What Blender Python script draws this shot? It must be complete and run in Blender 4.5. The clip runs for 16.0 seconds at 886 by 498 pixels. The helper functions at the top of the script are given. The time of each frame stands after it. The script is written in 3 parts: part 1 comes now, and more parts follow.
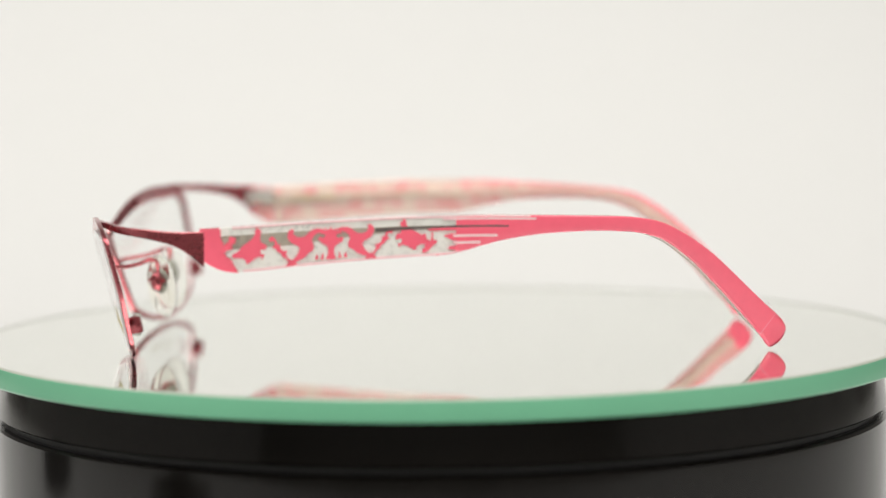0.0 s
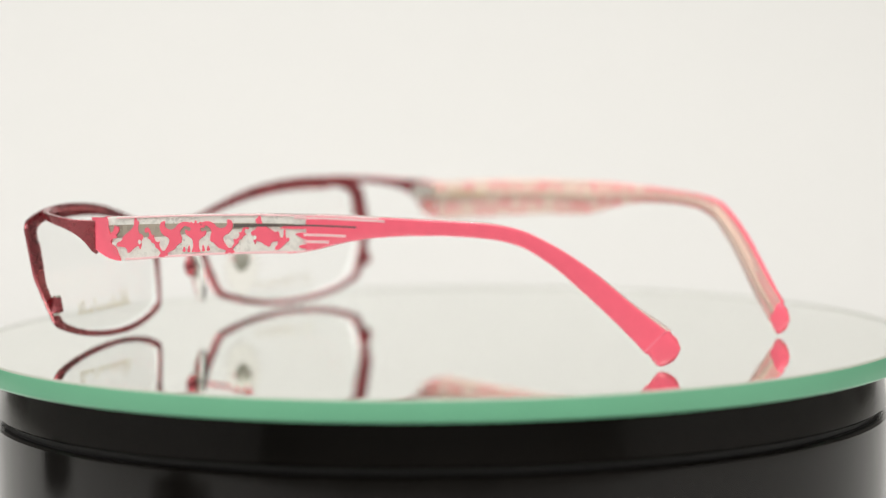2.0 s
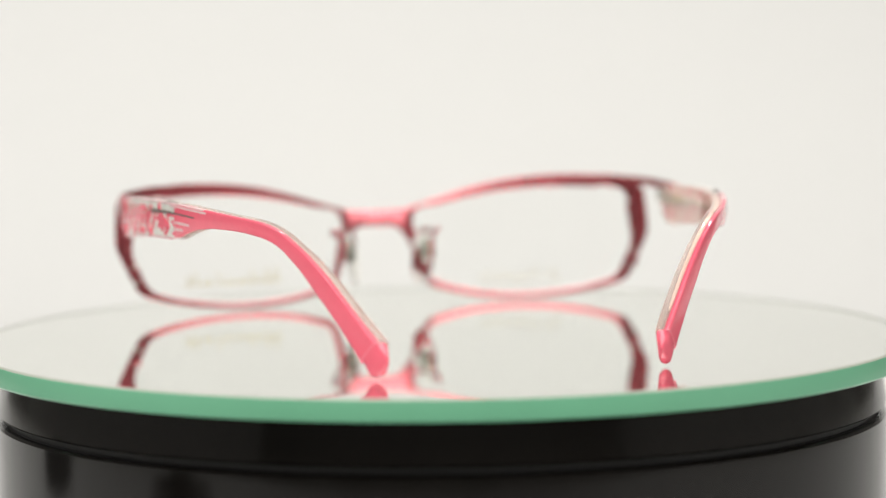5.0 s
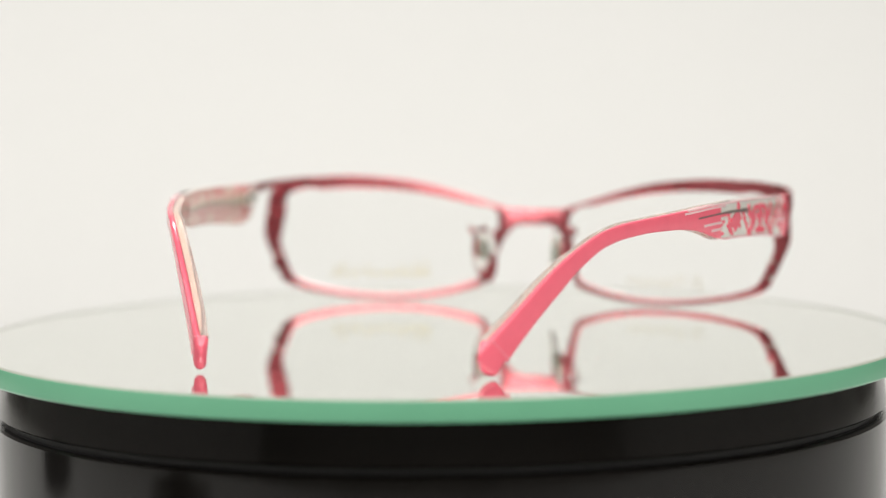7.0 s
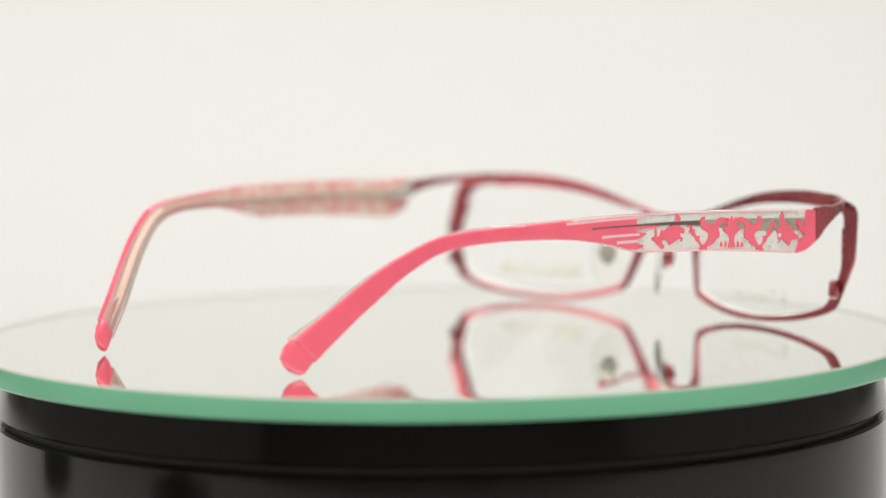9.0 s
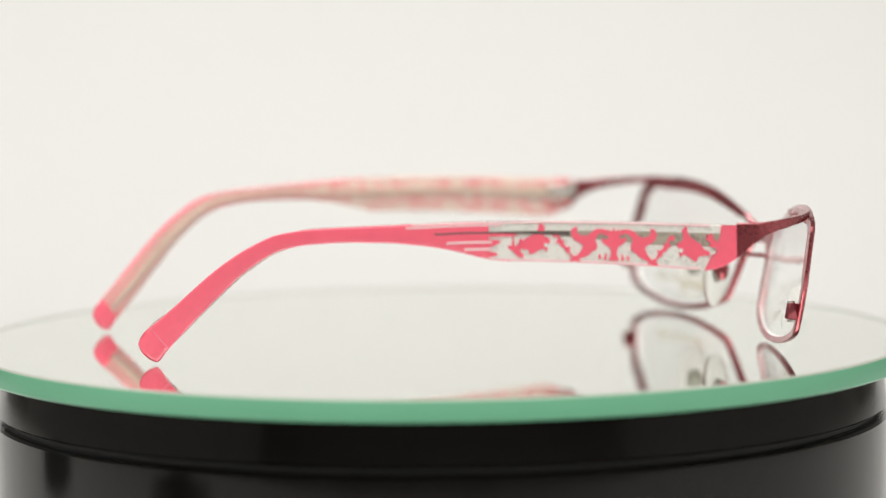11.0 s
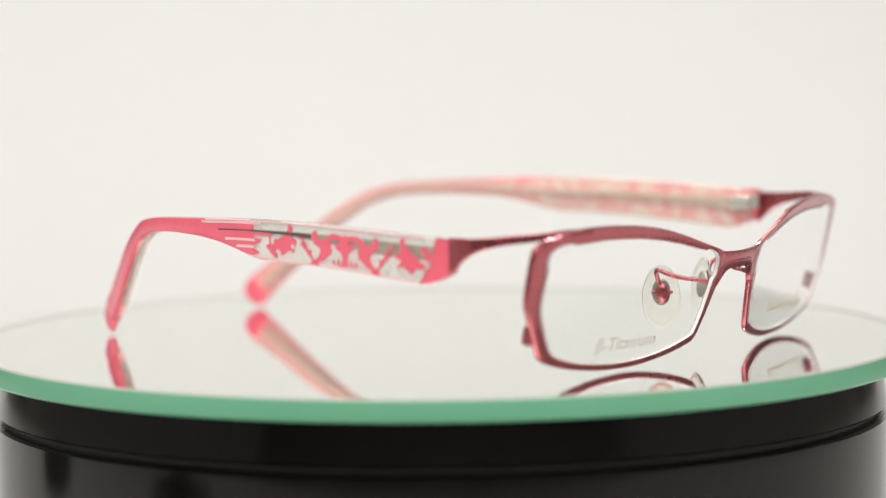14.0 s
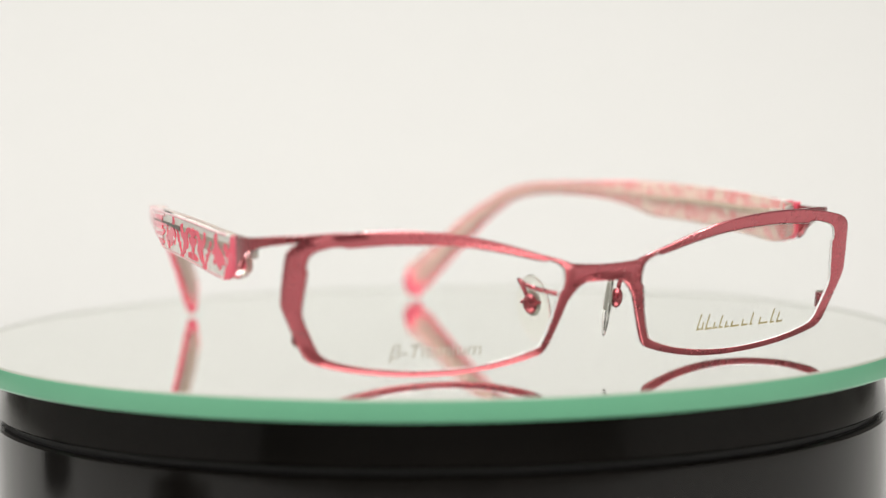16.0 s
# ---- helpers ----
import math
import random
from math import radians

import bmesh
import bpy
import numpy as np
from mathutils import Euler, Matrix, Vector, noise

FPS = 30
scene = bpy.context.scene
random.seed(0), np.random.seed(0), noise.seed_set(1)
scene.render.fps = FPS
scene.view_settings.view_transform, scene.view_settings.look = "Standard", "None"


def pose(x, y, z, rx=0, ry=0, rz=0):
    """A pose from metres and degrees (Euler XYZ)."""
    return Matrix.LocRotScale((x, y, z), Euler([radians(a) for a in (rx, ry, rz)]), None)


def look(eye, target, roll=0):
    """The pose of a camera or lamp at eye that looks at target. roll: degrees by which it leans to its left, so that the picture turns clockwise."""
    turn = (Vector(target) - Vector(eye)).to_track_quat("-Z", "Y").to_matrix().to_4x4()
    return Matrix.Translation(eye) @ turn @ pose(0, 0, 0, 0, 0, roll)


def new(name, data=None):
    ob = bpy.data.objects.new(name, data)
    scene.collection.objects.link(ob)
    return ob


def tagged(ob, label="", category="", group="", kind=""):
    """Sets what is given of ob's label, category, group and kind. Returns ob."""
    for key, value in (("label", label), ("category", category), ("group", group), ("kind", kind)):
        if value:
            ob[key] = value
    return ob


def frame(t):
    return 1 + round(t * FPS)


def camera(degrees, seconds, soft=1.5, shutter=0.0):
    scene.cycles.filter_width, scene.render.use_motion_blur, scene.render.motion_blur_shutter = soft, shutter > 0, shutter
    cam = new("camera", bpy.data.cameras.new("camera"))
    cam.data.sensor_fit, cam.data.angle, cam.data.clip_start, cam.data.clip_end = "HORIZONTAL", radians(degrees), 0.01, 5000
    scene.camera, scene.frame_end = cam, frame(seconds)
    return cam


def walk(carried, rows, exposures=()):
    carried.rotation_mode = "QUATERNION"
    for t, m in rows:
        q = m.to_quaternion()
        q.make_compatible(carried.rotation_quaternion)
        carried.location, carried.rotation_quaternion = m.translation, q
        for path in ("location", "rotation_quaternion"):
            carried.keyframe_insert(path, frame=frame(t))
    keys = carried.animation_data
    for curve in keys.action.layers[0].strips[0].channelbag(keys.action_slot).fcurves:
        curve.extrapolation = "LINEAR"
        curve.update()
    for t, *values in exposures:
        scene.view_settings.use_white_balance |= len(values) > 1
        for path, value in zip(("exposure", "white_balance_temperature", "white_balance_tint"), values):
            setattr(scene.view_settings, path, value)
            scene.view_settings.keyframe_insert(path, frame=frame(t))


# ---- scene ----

MM = 0.001
CLIP = 16.0
SPIN = -15.0806          # degrees a second, seen from above
START = -2.0             # turn of the spectacles at the start

# ---- camera ----
cam = camera(15.883, CLIP, soft=1.25)
cam.data.dof.use_dof = True
cam.data.dof.focus_distance = 0.682
cam.data.dof.aperture_fstop = 7.4


def stand(back):
    yaw, pitch = radians(0.0577), radians(-5.196)
    way = Vector((math.sin(yaw) * math.cos(pitch), math.cos(yaw) * math.cos(pitch), math.sin(pitch)))
    eye = Vector((0, -0.72, 0.08516)) - way * back
    return look(eye, eye + way, -0.675)


walk(cam, [(0, stand(0)), (2.7, stand(0)), (2.8, stand(0.0137)), (3.7, stand(0.0137)), (3.8, stand(0.004)), (4.2, stand(0.003)),
           (6.3, stand(0)), (16, stand(0))], exposures=[(0, -0.03), (16, -0.03)])

# ---- light: white studio with soft boxes over the table, and an added backdrop fill ----
world = bpy.data.worlds.new("studio")
scene.world = world
world.use_nodes = True
world.node_tree.nodes["Background"].inputs["Color"].default_value = (1.0, 0.98, 0.95, 1)
world.node_tree.nodes["Background"].inputs["Strength"].default_value = 0.25


def soft_box(name, eye, target, size, power, colour=(1.0, 0.985, 0.95)):
    data = bpy.data.lights.new(name, "AREA")
    data.shape, data.size, data.size_y = "RECTANGLE", size[0], size[1]
    data.energy, data.color = power, colour
    ob = new(name, data)
    ob.matrix_world = look(eye, target)
    return ob


soft_box("ceiling_light", (0.0, -1.15, 2.2), (0.0, -0.95, 0.0), (3.2, 2.2), 88)
# added fill with no known source, brightens the paper from the left
soft_box("backdrop_fill", (-0.95, 0.15, 0.8), (-0.05, 0.9, 0.32), (0.5, 0.7), 3.3)
soft_box("back_light", (0.05, 0.62, 0.72), (0.0, 0.0, 0.0), (0.12, 0.08), 2.4)


# ---- materials ----
def material(name, colour, rough=0.5, metal=0.0, **more):
    m = bpy.data.materials.new(name)
    m.use_nodes = True
    b = m.node_tree.nodes["Principled BSDF"]
    b.inputs["Base Color"].default_value = (*colour, 1)
    b.inputs["Roughness"].default_value = rough
    b.inputs["Metallic"].default_value = metal
    for key, value in more.items():
        b.inputs[key.replace("_", " ")].default_value = value
    return m


def grain(m, scale, amount, bump=0.0, rough=0.0, detail=4.0, size=0.001):
    """Noise over the colour, the relief and the gloss of a material, in object space."""
    nt = m.node_tree
    b = nt.nodes["Principled BSDF"]
    co = nt.nodes.new("ShaderNodeTexCoord")
    n = nt.nodes.new("ShaderNodeTexNoise")
    n.inputs["Scale"].default_value, n.inputs["Detail"].default_value = scale, detail
    nt.links.new(co.outputs["Object"], n.inputs["Vector"])
    big = nt.nodes.new("ShaderNodeTexNoise")
    big.inputs["Scale"].default_value = scale * 0.07
    nt.links.new(co.outputs["Object"], big.inputs["Vector"])
    both = nt.nodes.new("ShaderNodeMath")
    both.operation = "ADD"
    nt.links.new(n.outputs["Fac"], both.inputs[0])
    nt.links.new(big.outputs["Fac"], both.inputs[1])
    span = nt.nodes.new("ShaderNodeMapRange")
    span.inputs["From Min"].default_value, span.inputs["From Max"].default_value = 0.6, 1.4
    span.inputs["To Min"].default_value, span.inputs["To Max"].default_value = 1 - amount, 1 + amount
    nt.links.new(both.outputs[0], span.inputs["Value"])
    mul = nt.nodes.new("ShaderNodeVectorMath")
    mul.operation = "SCALE"
    mul.inputs[0].default_value = b.inputs["Base Color"].default_value[:3]
    nt.links.new(span.outputs[0], mul.inputs["Scale"])
    nt.links.new(mul.outputs[0], b.inputs["Base Color"])
    if rough:
        r0 = b.inputs["Roughness"].default_value
        rr = nt.nodes.new("ShaderNodeMapRange")
        rr.inputs["From Min"].default_value, rr.inputs["From Max"].default_value = 0.6, 1.4
        rr.inputs["To Min"].default_value, rr.inputs["To Max"].default_value = max(0.02, r0 - rough), r0 + rough
        nt.links.new(both.outputs[0], rr.inputs["Value"])
        nt.links.new(rr.outputs[0], b.inputs["Roughness"])
    if bump:
        bp = nt.nodes.new("ShaderNodeBump")
        bp.inputs["Strength"].default_value, bp.inputs["Distance"].default_value = bump, size
        nt.links.new(n.outputs["Fac"], bp.inputs["Height"])
        nt.links.new(bp.outputs[0], b.inputs["Normal"])
    return m


def glitter(m, scale, dark):
    """Fine flakes: cells of differing lightness."""
    nt = m.node_tree
    b = nt.nodes["Principled BSDF"]
    co = nt.nodes.new("ShaderNodeTexCoord")
    v = nt.nodes.new("ShaderNodeTexVoronoi")
    v.inputs["Scale"].default_value = scale
    nt.links.new(co.outputs["Object"], v.inputs["Vector"])
    big = nt.nodes.new("ShaderNodeTexNoise")
    big.inputs["Scale"].default_value = scale * 0.12
    nt.links.new(co.outputs["Object"], big.inputs["Vector"])
    sep = nt.nodes.new("ShaderNodeSeparateColor")
    nt.links.new(v.outputs["Color"], sep.inputs[0])
    add = nt.nodes.new("ShaderNodeMath")
    add.operation = "MULTIPLY_ADD"
    add.inputs[1].default_value = 0.6
    nt.links.new(sep.outputs[0], add.inputs[0])
    nt.links.new(big.outputs["Fac"], add.inputs[2])
    ramp = nt.nodes.new("ShaderNodeValToRGB")
    c = b.inputs["Base Color"].default_value
    ramp.color_ramp.elements[0].color = (c[0] * dark, c[1] * dark, c[2] * dark, 1)
    ramp.color_ramp.elements[0].position = 0.3
    ramp.color_ramp.elements[1].color = c
    ramp.color_ramp.elements[1].position = 0.75
    nt.links.new(add.outputs[0], ramp.inputs[0])
    nt.links.new(ramp.outputs[0], b.inputs["Base Color"])
    return m


PAPER = grain(material("white_paper", (0.695, 0.690, 0.677), 0.9), 60, 0.012, 0.05)
ROOM = grain(material("grey_studio_wall", (0.60, 0.59, 0.565), 0.85), 8, 0.1)
DUSK = grain(material("dark_studio_wall", (0.25, 0.24, 0.225), 0.85), 8, 0.1)
BLACK = grain(material("glossy_black_plastic", (0.0045, 0.0036, 0.003), 0.14, Specular_IOR_Level=0.3), 90, 0.3, 0.035, 0.05)
GROOVE = material("dark_groove", (0.004, 0.004, 0.004), 0.6)
SILVER = material("mirror_silvering", (0.968, 0.978, 0.942), 0.008, 1.0)


def face_gloss(name, share):
    """The upper face of the mirror glass: a share of plain gloss, the rest clear."""
    m = bpy.data.materials.new(name)
    m.use_nodes = True
    nt = m.node_tree
    nt.nodes.remove(nt.nodes["Principled BSDF"])
    gloss, clear, both = nt.nodes.new("ShaderNodeBsdfGlossy"), nt.nodes.new("ShaderNodeBsdfTransparent"), nt.nodes.new("ShaderNodeMixShader")
    gloss.inputs["Roughness"].default_value = 0.0
    gloss.inputs["Color"].default_value = (0.98, 1.0, 0.98, 1)
    both.inputs[0].default_value = share
    nt.links.new(clear.outputs[0], both.inputs[1])
    nt.links.new(gloss.outputs[0], both.inputs[2])
    nt.links.new(both.outputs[0], nt.nodes["Material Output"].inputs["Surface"])
    return m


GLASS = face_gloss("float_glass_face", 0.22)
EDGE = grain(material("green_glass_edge", (0.165, 0.455, 0.28), 0.28), 45, 0.05)
ARRIS = material("ground_glass_arris", (0.50, 0.51, 0.45), 0.4)
METAL = grain(material("pink_anodised_metal", (0.47, 0.102, 0.12), 0.28, 0.95, Coat_Weight=0.65, Coat_Roughness=0.05), 900, 0.05, 0.01, 0.05, size=0.0002)
STEEL = grain(material("grey_hinge_metal", (0.74, 0.73, 0.68), 0.4, 0.9), 700, 0.12)
INSERT = material("dull_grey_insert", (0.33, 0.33, 0.29), 0.4, 0.6)
PINK = grain(material("pink_acetate", (0.98, 0.15, 0.225), 0.2, Coat_Weight=0.45, Coat_Roughness=0.03), 420, 0.05, 0.0, 0.04)
BLUSHED = material("light_pink_seam", (0.96, 0.22, 0.30), 0.2)
PALE = material("pale_pink_edge", (0.93, 0.62, 0.64), 0.06)
ROSE = grain(material("muted_rose_layer", (0.66, 0.25, 0.26), 0.35), 260, 0.12)
CLEAR = grain(material("clear_acetate", (0.93, 0.82, 0.77), 0.06, 0.0, IOR=1.15, Transmission_Weight=0.74), 300, 0.03)
OLIVE = grain(material("olive_core_metal", (0.45, 0.40, 0.30), 0.4, 0.3), 500, 0.15)
CREAM = grain(material("cream_core", (0.50, 0.385, 0.31), 0.35), 300, 0.08)
BLUSH = material("pink_and_cream_cloud", (0.9, 0.6, 0.55), 0.4)
nodes = BLUSH.node_tree
cloud, where, mix = nodes.nodes.new("ShaderNodeTexNoise"), nodes.nodes.new("ShaderNodeTexCoord"), nodes.nodes.new("ShaderNodeValToRGB")
cloud.inputs["Scale"].default_value, cloud.inputs["Detail"].default_value = 280, 3.0
mix.color_ramp.elements[0].position, mix.color_ramp.elements[0].color = 0.38, (0.72, 0.62, 0.55, 1)
mix.color_ramp.elements[1].position, mix.color_ramp.elements[1].color = 0.64, (0.74, 0.22, 0.24, 1)
nodes.links.new(where.outputs["Object"], cloud.inputs["Vector"])
nodes.links.new(cloud.outputs["Fac"], mix.inputs[0])
nodes.links.new(mix.outputs[0], nodes.nodes["Principled BSDF"].inputs["Base Color"])
GROUND = material("ground_lens_edge", (0.93, 0.94, 0.92), 0.5, 0.0, Transmission_Weight=0.3)
FLAKE = glitter(material("silver_flake_acetate", (0.86, 0.85, 0.80), 0.3), 1500, 0.72)
CORE = glitter(material("dull_core_metal", (0.44, 0.39, 0.32), 0.45, 0.15), 900, 0.6)
WIRE = material("dark_core_wire", (0.13, 0.11, 0.10), 0.4, 0.2)
LENS = material("clear_demo_lens", (0.985, 0.99, 0.985), 0.0, 0.0, IOR=1.2, Transmission_Weight=1.0)
PAD = material("clear_silicone", (0.985, 0.975, 0.94), 0.05, 0.0, IOR=1.13, Transmission_Weight=1.0)
INK = material("grey_lens_print", (0.50, 0.47, 0.40), 0.5)
GOLD = material("gold_lens_print", (0.46, 0.39, 0.20), 0.45, 0.3)


# ---- mesh helpers ----
def part(name, bm, mat, parent=None, label="", smooth=True):
    me = bpy.data.meshes.new(name)
    bmesh.ops.recalc_face_normals(bm, faces=bm.faces)
    bm.to_mesh(me)
    bm.free()
    for p in me.polygons:
        p.use_smooth = smooth
    for m in mat if isinstance(mat, (list, tuple)) else [mat]:
        me.materials.append(m)
    if smooth:
        me.set_sharp_from_angle(angle=radians(38))
    ob = new(name, me)
    ob.parent = parent
    if label:
        ob["label"] = label
    return ob


def empty(name, label, category, group="", kind=""):
    ob = new(name)
    ob.empty_display_size = 0.01
    return tagged(ob, label, category, group, kind)


def lathe(bm, profile, n=192, closed=False, slot=0):
    rings = [[bm.verts.new((r * math.cos(2 * math.pi * k / n), r * math.sin(2 * math.pi * k / n), z)) for k in range(n)] for r, z in profile]
    pairs = list(zip(rings, rings[1:])) + ([(rings[-1], rings[0])] if closed else [])
    for a, b in pairs:
        for k in range(n):
            f = bm.faces.new((a[k], a[(k + 1) % n], b[(k + 1) % n], b[k]))
            f.material_index = slot
    return rings


def curve_at(knots, x):
    """Smooth value of a table of (x, y) knots (monotone cubic)."""
    xs = [k[0] for k in knots]
    if x <= xs[0]:
        return knots[0][1]
    if x >= xs[-1]:
        return knots[-1][1]
    i = max(j for j in range(len(xs) - 1) if xs[j] <= x)

    def slope(j):
        if j <= 0 or j >= len(xs) - 1:
            j0, j1 = (0, 1) if j <= 0 else (len(xs) - 2, len(xs) - 1)
            return (knots[j1][1] - knots[j0][1]) / (xs[j1] - xs[j0])
        a = (knots[j][1] - knots[j - 1][1]) / (xs[j] - xs[j - 1])
        b = (knots[j + 1][1] - knots[j][1]) / (xs[j + 1] - xs[j])
        return 0.0 if a * b <= 0 else 2 * a * b / (a + b)
    h = xs[i + 1] - xs[i]
    s = (x - xs[i]) / h
    m0, m1 = slope(i) * h, slope(i + 1) * h
    y0, y1 = knots[i][1], knots[i + 1][1]
    return (2 * s**3 - 3 * s**2 + 1) * y0 + (s**3 - 2 * s**2 + s) * m0 + (-2 * s**3 + 3 * s**2) * y1 + (s**3 - s**2) * m1


def rounded(points, rounds=2, closed=True):
    """Corner cutting, which makes a soft outline of a coarse one."""
    for _ in range(rounds):
        out = []
        n = len(points)
        for i in range(n if closed else n - 1):
            a, b = points[i], points[(i + 1) % n]
            out += [(a[0] * 0.75 + b[0] * 0.25, a[1] * 0.75 + b[1] * 0.25), (a[0] * 0.25 + b[0] * 0.75, a[1] * 0.25 + b[1] * 0.75)]
        points = out
    return points


def slim(points, by):
    """The outline drawn in by a little."""
    n = len(points)
    area = sum(points[i][0] * points[(i + 1) % n][1] - points[(i + 1) % n][0] * points[i][1] for i in range(n))
    turn = 1 if area > 0 else -1
    out = []
    for i in range(n):
        a, b = points[i - 1], points[(i + 1) % n]
        dx, dy = b[0] - a[0], b[1] - a[1]
        d = math.hypot(dx, dy) or 1
        out.append((points[i][0] - turn * dy / d * by, points[i][1] + turn * dx / d * by))
    return out


def prism(bm, outline, place, d0, d1, slot=0):
    """A flat outline, given depth from d0 to d1 and laid on a surface by place(a, b, depth)."""
    n = len(outline)
    lo = [bm.verts.new(place(a, b, d0)) for a, b in outline]
    hi = [bm.verts.new(place(a, b, d1)) for a, b in outline]
    faces = [bm.faces.new(lo), bm.faces.new(hi[::-1])]
    for k in range(n):
        faces.append(bm.faces.new((lo[k], lo[(k + 1) % n], hi[(k + 1) % n], hi[k])))
    for f in faces:
        f.material_index = slot
    for f in faces[:2]:
        f.normal_update()
    bmesh.ops.triangulate(bm, faces=faces[:2])


def tube(bm, points, radius, n=12):
    """A round wire through points, with capped ends."""
    pts = [Vector(p) for p in points]
    rings = []
    for i, p in enumerate(pts):
        d = (pts[min(i + 1, len(pts) - 1)] - pts[max(i - 1, 0)]).normalized()
        a = d.orthogonal().normalized() if not rings else (last - d * last.dot(d)).normalized()
        last = a
        b = d.cross(a)
        rings.append([bm.verts.new(p + (a * math.cos(2 * math.pi * k / n) + b * math.sin(2 * math.pi * k / n)) * radius) for k in range(n)])
    for r, s in zip(rings, rings[1:]):
        for k in range(n):
            bm.faces.new((r[k], r[(k + 1) % n], s[(k + 1) % n], s[k]))
    bm.faces.new(rings[0][::-1])
    bm.faces.new(rings[-1])


def block(bm, m, sx, sy, sz, bevel):
    v = bmesh.ops.create_cube(bm, size=1.0, matrix=m @ Matrix.Diagonal((sx, sy, sz, 1)))["verts"]
    edges = {e for q in v for e in q.link_edges}
    bmesh.ops.bevel(bm, geom=list(edges), offset=bevel, segments=2, affect="EDGES", profile=0.5)


def spline(points, steps):
    """Catmull-Rom through 3D points."""
    p = [Vector(q) for q in points]
    p = [p[0] * 2 - p[1]] + p + [p[-1] * 2 - p[-2]]
    out = []
    for i in range(1, len(p) - 2):
        for k in range(steps):
            s = k / steps
            a, b, c, d = p[i - 1], p[i], p[i + 1], p[i + 2]
            out.append(0.5 * ((2 * b) + (c - a) * s + (2 * a - 5 * b + 4 * c - d) * s * s + (3 * b - 3 * c + d - a) * s**3))
    return out + [p[-2]]


# ---- the studio ----
def build_studio():
    # white paper sweep: table sheet and backdrop in one, with a wide curve between
    bm = bmesh.new()
    prof = [(-0.46, -0.075), (0.66, -0.075)]
    for k in range(1, 25):
        a = radians(46) * k / 24
        prof.append((0.66 + 0.24 * math.sin(a), 0.165 - 0.24 * math.cos(a)))
    prof.append((1.80, 0.992))
    rows = [[bm.verts.new((x, y, z)) for y, z in prof] for x in (-0.56, 0.56)]
    for i in range(len(prof) - 1):
        bm.faces.new((rows[0][i], rows[1][i], rows[1][i + 1], rows[0][i + 1]))
    ob = part("backdrop", bm, PAPER)
    tagged(ob, "seamless white paper backdrop swept up behind the turntable", "backdrop", kind="structure")
    # table under the paper
    bm = bmesh.new()
    block(bm, pose(0, 0.2, -0.0975), 3.0, 1.4, 0.04, 0.003)
    table = tagged(part("table", bm, ROOM), "plain grey table under the white paper sheet", "table", kind="structure")
    for x in (-1.42, 1.42):
        for y in (-0.42, 0.82):
            bm = bmesh.new()
            block(bm, pose(x, y, -0.609), 0.06, 0.06, 0.983, 0.003)
            part("leg", bm, ROOM, table)
    # the room that closes the place
    for name, m, size in (("wall_south", pose(0, -2.5, 0.7), (5.0, 0.1, 3.6)), ("wall_north", pose(0, 2.0, 0.7), (5.0, 0.1, 3.6)),
                          ("wall_west", pose(-2.45, -0.25, 0.7), (0.1, 4.4, 3.6)), ("wall_east", pose(2.45, -0.25, 0.7), (0.1, 4.4, 3.6))):
        bm = bmesh.new()
        block(bm, m, *size, 0.002)
        tagged(part(name, bm, DUSK if name in ("wall_south", "wall_north") else ROOM, smooth=False), "plain grey studio wall", "wall", kind="structure")
    bm = bmesh.new()
    block(bm, pose(0, -0.25, 2.55), 5.0, 4.6, 0.1, 0.002)
    tagged(part("ceiling", bm, ROOM, smooth=False), "plain grey studio ceiling", "ceiling", kind="structure")
    bm = bmesh.new()
    block(bm, pose(0, -0.25, -1.15), 5.0, 4.6, 0.1, 0.002)
    tagged(part("floor", bm, DUSK, smooth=False), "plain dark studio floor", "floor", kind="structure")


def build_mirrored_blocks():
    """Black stand-ins beside the turntable for unknown dark things its glossy side mirrors."""
    for x, y, turn, w, h in ((-0.40, 0.07, 12, 0.075, 0.05), (-0.33, -0.20, -20, 0.085, 0.035)):
        # out of direct view, added only for its dark reflection
        foot = empty("mirrored_block", "black block on the white paper sheet, stand-in for an unknown mirrored thing", "stand foot", "stand feet")
        foot.matrix_world = pose(x, y, -0.075, 0, 0, turn)
        bm = bmesh.new()
        block(bm, pose(0, 0, h * 0.3), w, w * 0.8, h * 0.6, 0.006)
        part("pad", bm, BLACK, foot)
        bm = bmesh.new()
        tube(bm, [(0, 0, h * 0.55), (0, 0, h)], w * 0.22, 24)
        part("stub", bm, GROOVE, foot)


PLATE_R = 106.3 * MM
PLATE_T = 4.9 * MM


